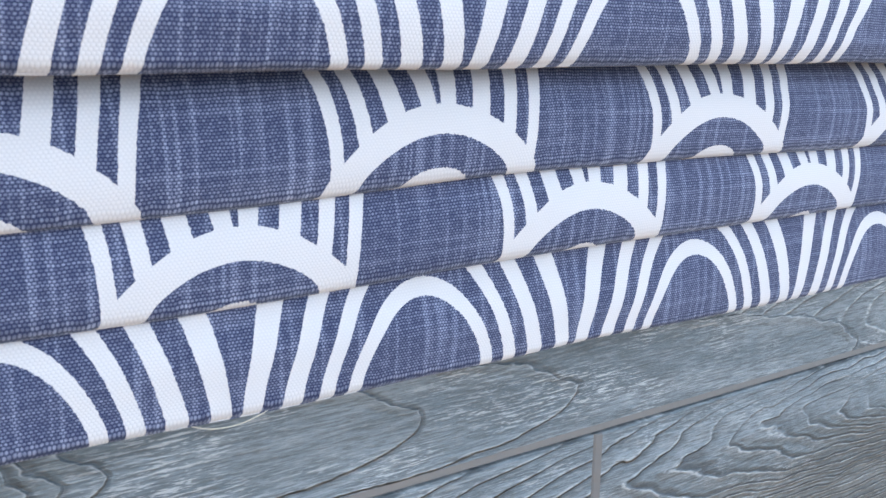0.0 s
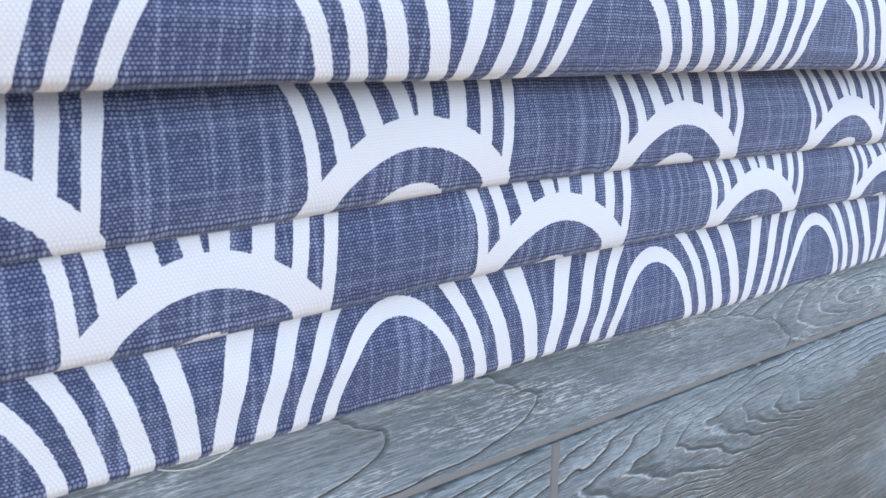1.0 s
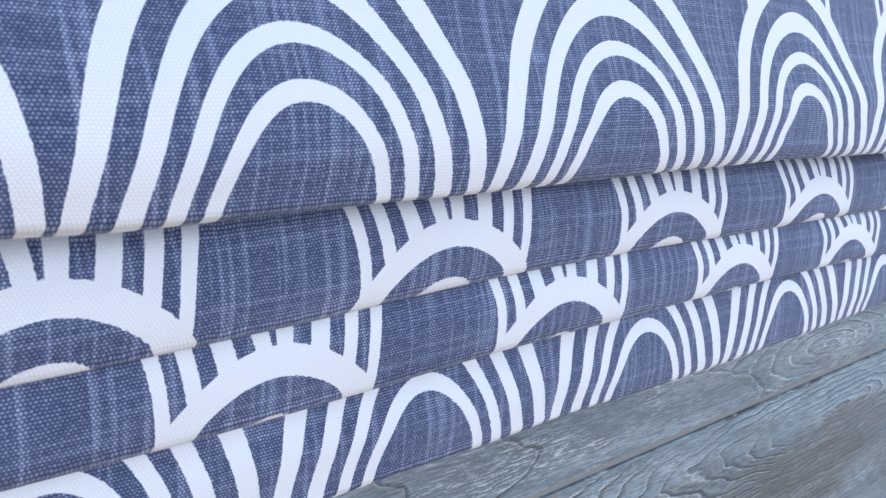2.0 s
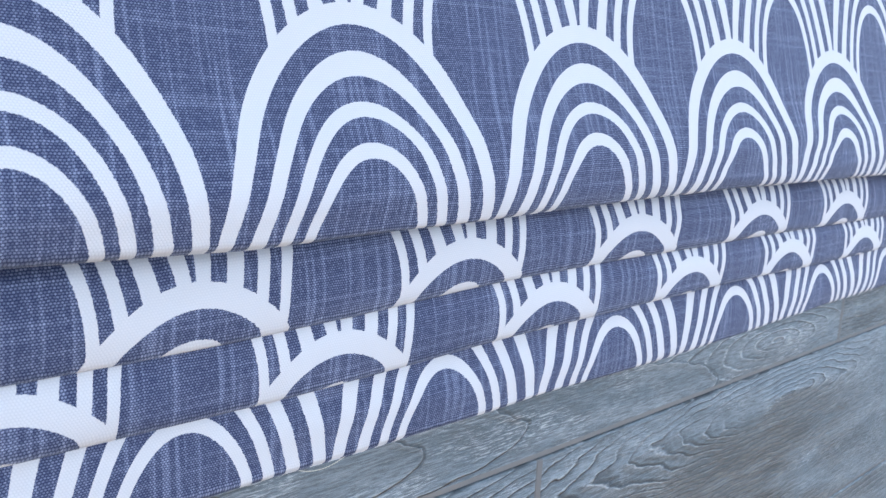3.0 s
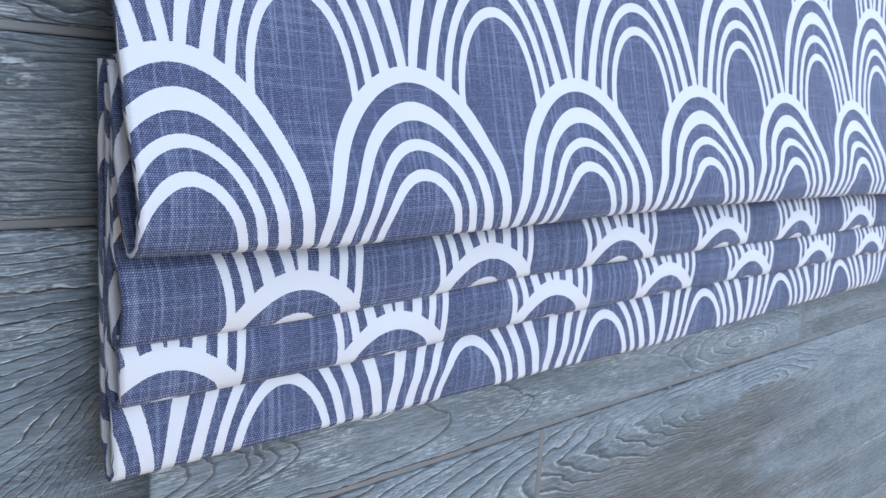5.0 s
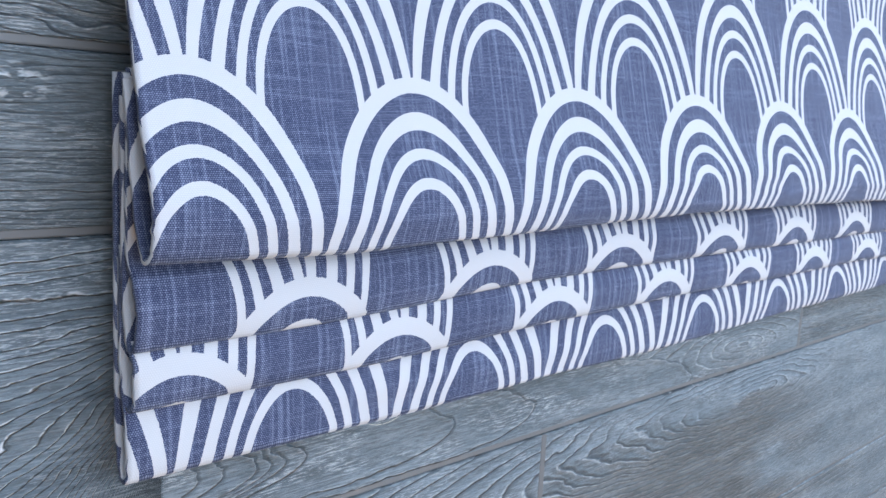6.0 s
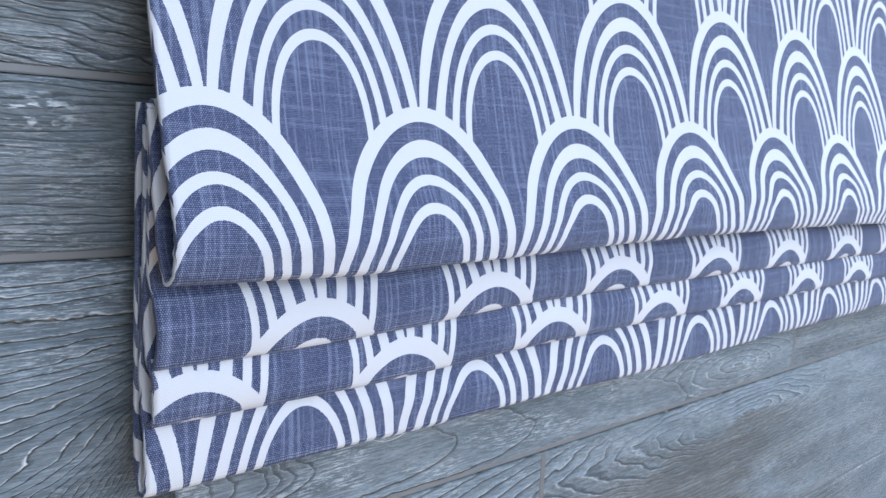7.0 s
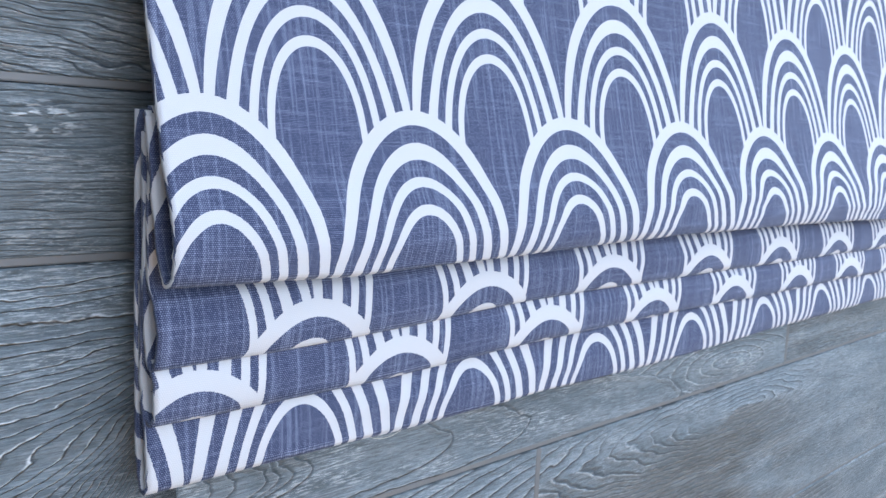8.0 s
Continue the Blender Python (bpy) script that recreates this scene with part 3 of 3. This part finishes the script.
cloth("fold", [
    (0.1705, 0.0328, V2 + 0.1125 / Q), (0.167, 0.0342, V2 + 0.109 / Q), (0.136, 0.0318, V2 + 0.078 / Q), (0.1010, 0.0322, V2 + 0.0408 / Q), (0.0885, 0.0380, V2 + 0.0282 / Q),
    (0.0775, 0.0412, V2 + 0.0167 / Q), (0.0665, 0.0405, V2 + 0.0050 / Q), (0.0630, 0.0380, V2 + 0.0012 / Q), (0.0655, 0.0350, V2 - 0.004 / Q), (0.086, 0.0312, V2 - 0.026 / Q),
    (0.126, 0.0298, V2 - 0.066 / Q), (0.162, 0.0298, V2 - 0.104 / Q)], "tucked fold of the blind", 2.0, -0.2335, RISE_UPPER, PRINT_UPPER)
cloth("fold", [
    (0.165, 0.0276, V3 + 0.135 / Q), (0.113, 0.0268, V3 + 0.083 / Q), (0.070, 0.0285, V3 + 0.0388 / Q), (0.060, 0.0332, V3 + 0.0276 / Q), (0.0495, 0.0368, V3 + 0.0167 / Q),
    (0.0378, 0.0362, V3 + 0.0048 / Q), (0.0340, 0.0338, V3 + 0.0010 / Q), (0.0368, 0.0310, V3 - 0.004 / Q), (0.053, 0.0275, V3 - 0.021 / Q),
    (0.078, 0.0262, V3 - 0.045 / Q), (0.095, 0.0258, V3 - 0.062 / Q)], "tucked fold of the blind", 3.0, -0.2325, RISE_LOWER, PRINT_LOWER)
cloth("hem_panel", [
    (0.097, 0.0248, V4 + 0.098 / Q), (0.060, 0.0250, V4 + 0.060 / Q), (0.040, 0.0262, V4 + 0.040 / Q), (0.029, 0.0290, V4 + 0.0285 / Q), (0.015, 0.0315, V4 + 0.015 / Q),
    (0.003, 0.0312, V4 + 0.003 / Q), (0.0, 0.0295, V4), (0.003, 0.0270, V4 - 0.003 / Q), (0.030, 0.0236, V4 - 0.030 / Q), (0.166, 0.0225, V4 - 0.166 / Q)],
    "lowest panel with a stitched hem", 4.0, -0.2330, RISE_HEM, PRINT_HEM)
bm = bmesh.new()
bmesh.ops.bevel(bm, geom=[e for e in (box(bm, (-0.236, -0.011, HEM + 0.75), (RIGHT, 0.0, HEM + 0.79)), bm.edges)[1]], offset=0.002, segments=2, affect="EDGES")
part("headrail", bm, RAIL, blind, "slim painted rail that carries the cloth")



def loose_thread(points):
    """A fine frayed thread hanging at the hem: (along the wall, below the hem, out)."""
    curve = bpy.data.curves.new("thread", "CURVE")
    curve.dimensions, curve.bevel_depth, curve.bevel_resolution = "3D", 0.00016, 1
    spline = curve.splines.new("NURBS")
    spline.points.add(len(points) - 1)
    spline.use_endpoint_u = True
    for p, (x, h, o) in zip(spline.points, points):
        p.co = (x, -o, HEM + h, 1)
    ob = new("thread_curve", curve)
    me = bpy.data.meshes.new_from_object(ob.evaluated_get(bpy.context.evaluated_depsgraph_get()))
    bpy.data.objects.remove(ob)
    me.materials.clear()
    me.materials.append(THREAD)
    made = new("loose_thread", me)
    made.parent = blind
    return tagged(made, "frayed cream thread at the hem")


THREAD = plaster("cream_thread", (0.70, 0.66, 0.55))
loose_thread([(-0.070, 0.001, 0.029), (-0.076, -0.001, 0.031), (-0.084, -0.0045, 0.031), (-0.092, -0.0060, 0.030), (-0.100, -0.0050, 0.029), (-0.106, -0.001, 0.028)])
loose_thread([(0.020, 0.001, 0.028), (0.024, -0.0015, 0.031), (0.030, -0.0022, 0.031), (0.036, -0.0008, 0.029)])
loose_thread([(-0.135, 0.001, 0.028), (-0.131, -0.0018, 0.031), (-0.124, -0.0024, 0.030), (-0.119, -0.0005, 0.029)])

# ---------------------------------------------------------------- planks, last
GAP = 0.0005
EASE = 0.0042                   # width of the eased lower and end edge
NARROW, WIDE = 0.0765, 0.1575


def plank_mesh(length, wide, wood):
    """A plank whose lower and left edges are eased in a shallow painted slope; z up, face towards -y."""
    x0, x1, z0, z1 = 0.0, length - GAP, GAP, wide
    rows = [(0.0016, z0), (0.0011, z0 + 0.0008), (0.0009, z0 + EASE - 0.0006), (0.0, z0 + EASE), (0.0, z1 - 0.0008), (0.0009, z1)]
    cols = [(0.0016, x0), (0.0009, x0 + 0.0012), (0.0, x0 + EASE), (0.0, x1 - 0.0008), (0.0009, x1)]
    bm = bmesh.new()
    grid = [[bm.verts.new((cx, max(dy, dx), cz)) for dx, cx in cols] for dy, cz in rows]
    for i in range(len(rows) - 1):
        for j in range(len(cols) - 1):
            f = bm.faces.new((grid[i][j], grid[i][j + 1], grid[i + 1][j + 1], grid[i + 1][j]))
            f.material_index = 1 if i < 2 or j < 2 else 0
    rim = grid[0] + [r[-1] for r in grid[1:]] + grid[-1][-2::-1] + [r[0] for r in grid[-2:0:-1]]
    back = [bm.verts.new((w.co.x, 0.0105, w.co.z)) for w in rim]
    for i in range(len(rim)):
        j = (i + 1) % len(rim)
        bm.faces.new((rim[j], rim[i], back[i], back[j]))
    bm.faces.new(back)
    bmesh.ops.recalc_face_normals(bm, faces=bm.faces)
    me = bpy.data.meshes.new("plank")
    bm.to_mesh(me)
    bm.free()
    me.materials.append(wood)
    me.materials.append(BEVEL)
    return me


LENGTH = 1.10
# the figure of the planks round the blind, by course and stretch of the wall
FIGURES = {
    0: lambda a, b: ("wood_loops", loops_and_fan, 0.75) if a < 0.3 < b or a < -0.3 < b else ("wood_straight_far", straight_figure, 0.3) if a < 0.6 < b else None,
    -1: lambda a, b: ("wood_eye", eye_figure(0.404, -0.087, 8.0, 0.031, 0.060), 0.25) if a < 0.4 < b else ("wood_eye_left", eye_figure(0.20, -0.098, 5.5, 0.030, 0.018), 0.5) if a < 0.0 < b else None,
    -2: lambda a, b: ("wood_eye_lower", eye_figure(0.55, -0.175, 9.0, 0.055, 0.040), 0.3) if a < 0.6 < b else None,
    1: lambda a, b: ("wood_straight", straight_figure, 0.55) if a < -0.2 < b else None,
    2: lambda a, b: ("wood_ridged", ridge_figure, 0.9) if a < -0.3 < b else None,
}
plank_data = {}
rng = random.Random(5)
# courses up and down from the joint below the hem
courses, z = [], HEM - 0.0595
for k, w in enumerate([WIDE, NARROW, WIDE, NARROW, WIDE, WIDE, NARROW, WIDE, NARROW, WIDE]):
    courses.append((k, z, w))
    z += w
z = HEM - 0.0595
for k, w in enumerate([WIDE, NARROW, WIDE, NARROW, WIDE, NARROW, WIDE, WIDE, NARROW]):
    z -= w
    courses.append((-1 - k, z, w))
for k, z, w in courses:
    start = {-1: 0.0831, 0: 0.4908, 1: 0.80, 2: 0.62, -2: 0.95}.get(k, rng.uniform(0, LENGTH))
    x = start - LENGTH * math.ceil((start - ROOM_X0) / LENGTH)
    while x < ROOM_X1:
        x0, x1 = max(x, ROOM_X0 + 0.002), min(x + LENGTH, ROOM_X1 - 0.002)
        size = (round(x1 - x0, 4), w)
        wood = FIGURES.get(k, lambda a, b: None)(x0, x1)
        if size[0] > 0.03:
            if wood:
                name, figure, streaks = wood
                data = plank_mesh(*size, figured_wood(name, x0, z - HEM, figure, streaks))
            else:
                key = (*size, k % 3)
                if key not in plank_data:
                    plank_data[key] = plank_mesh(*size, WOODS[k % 3])
                data = plank_data[key]
            ob = new("plank", data)
            ob.parent = wall
            ob.location = (x0, -0.0005 + rng.uniform(0, 0.0004), z)
        x += LENGTH
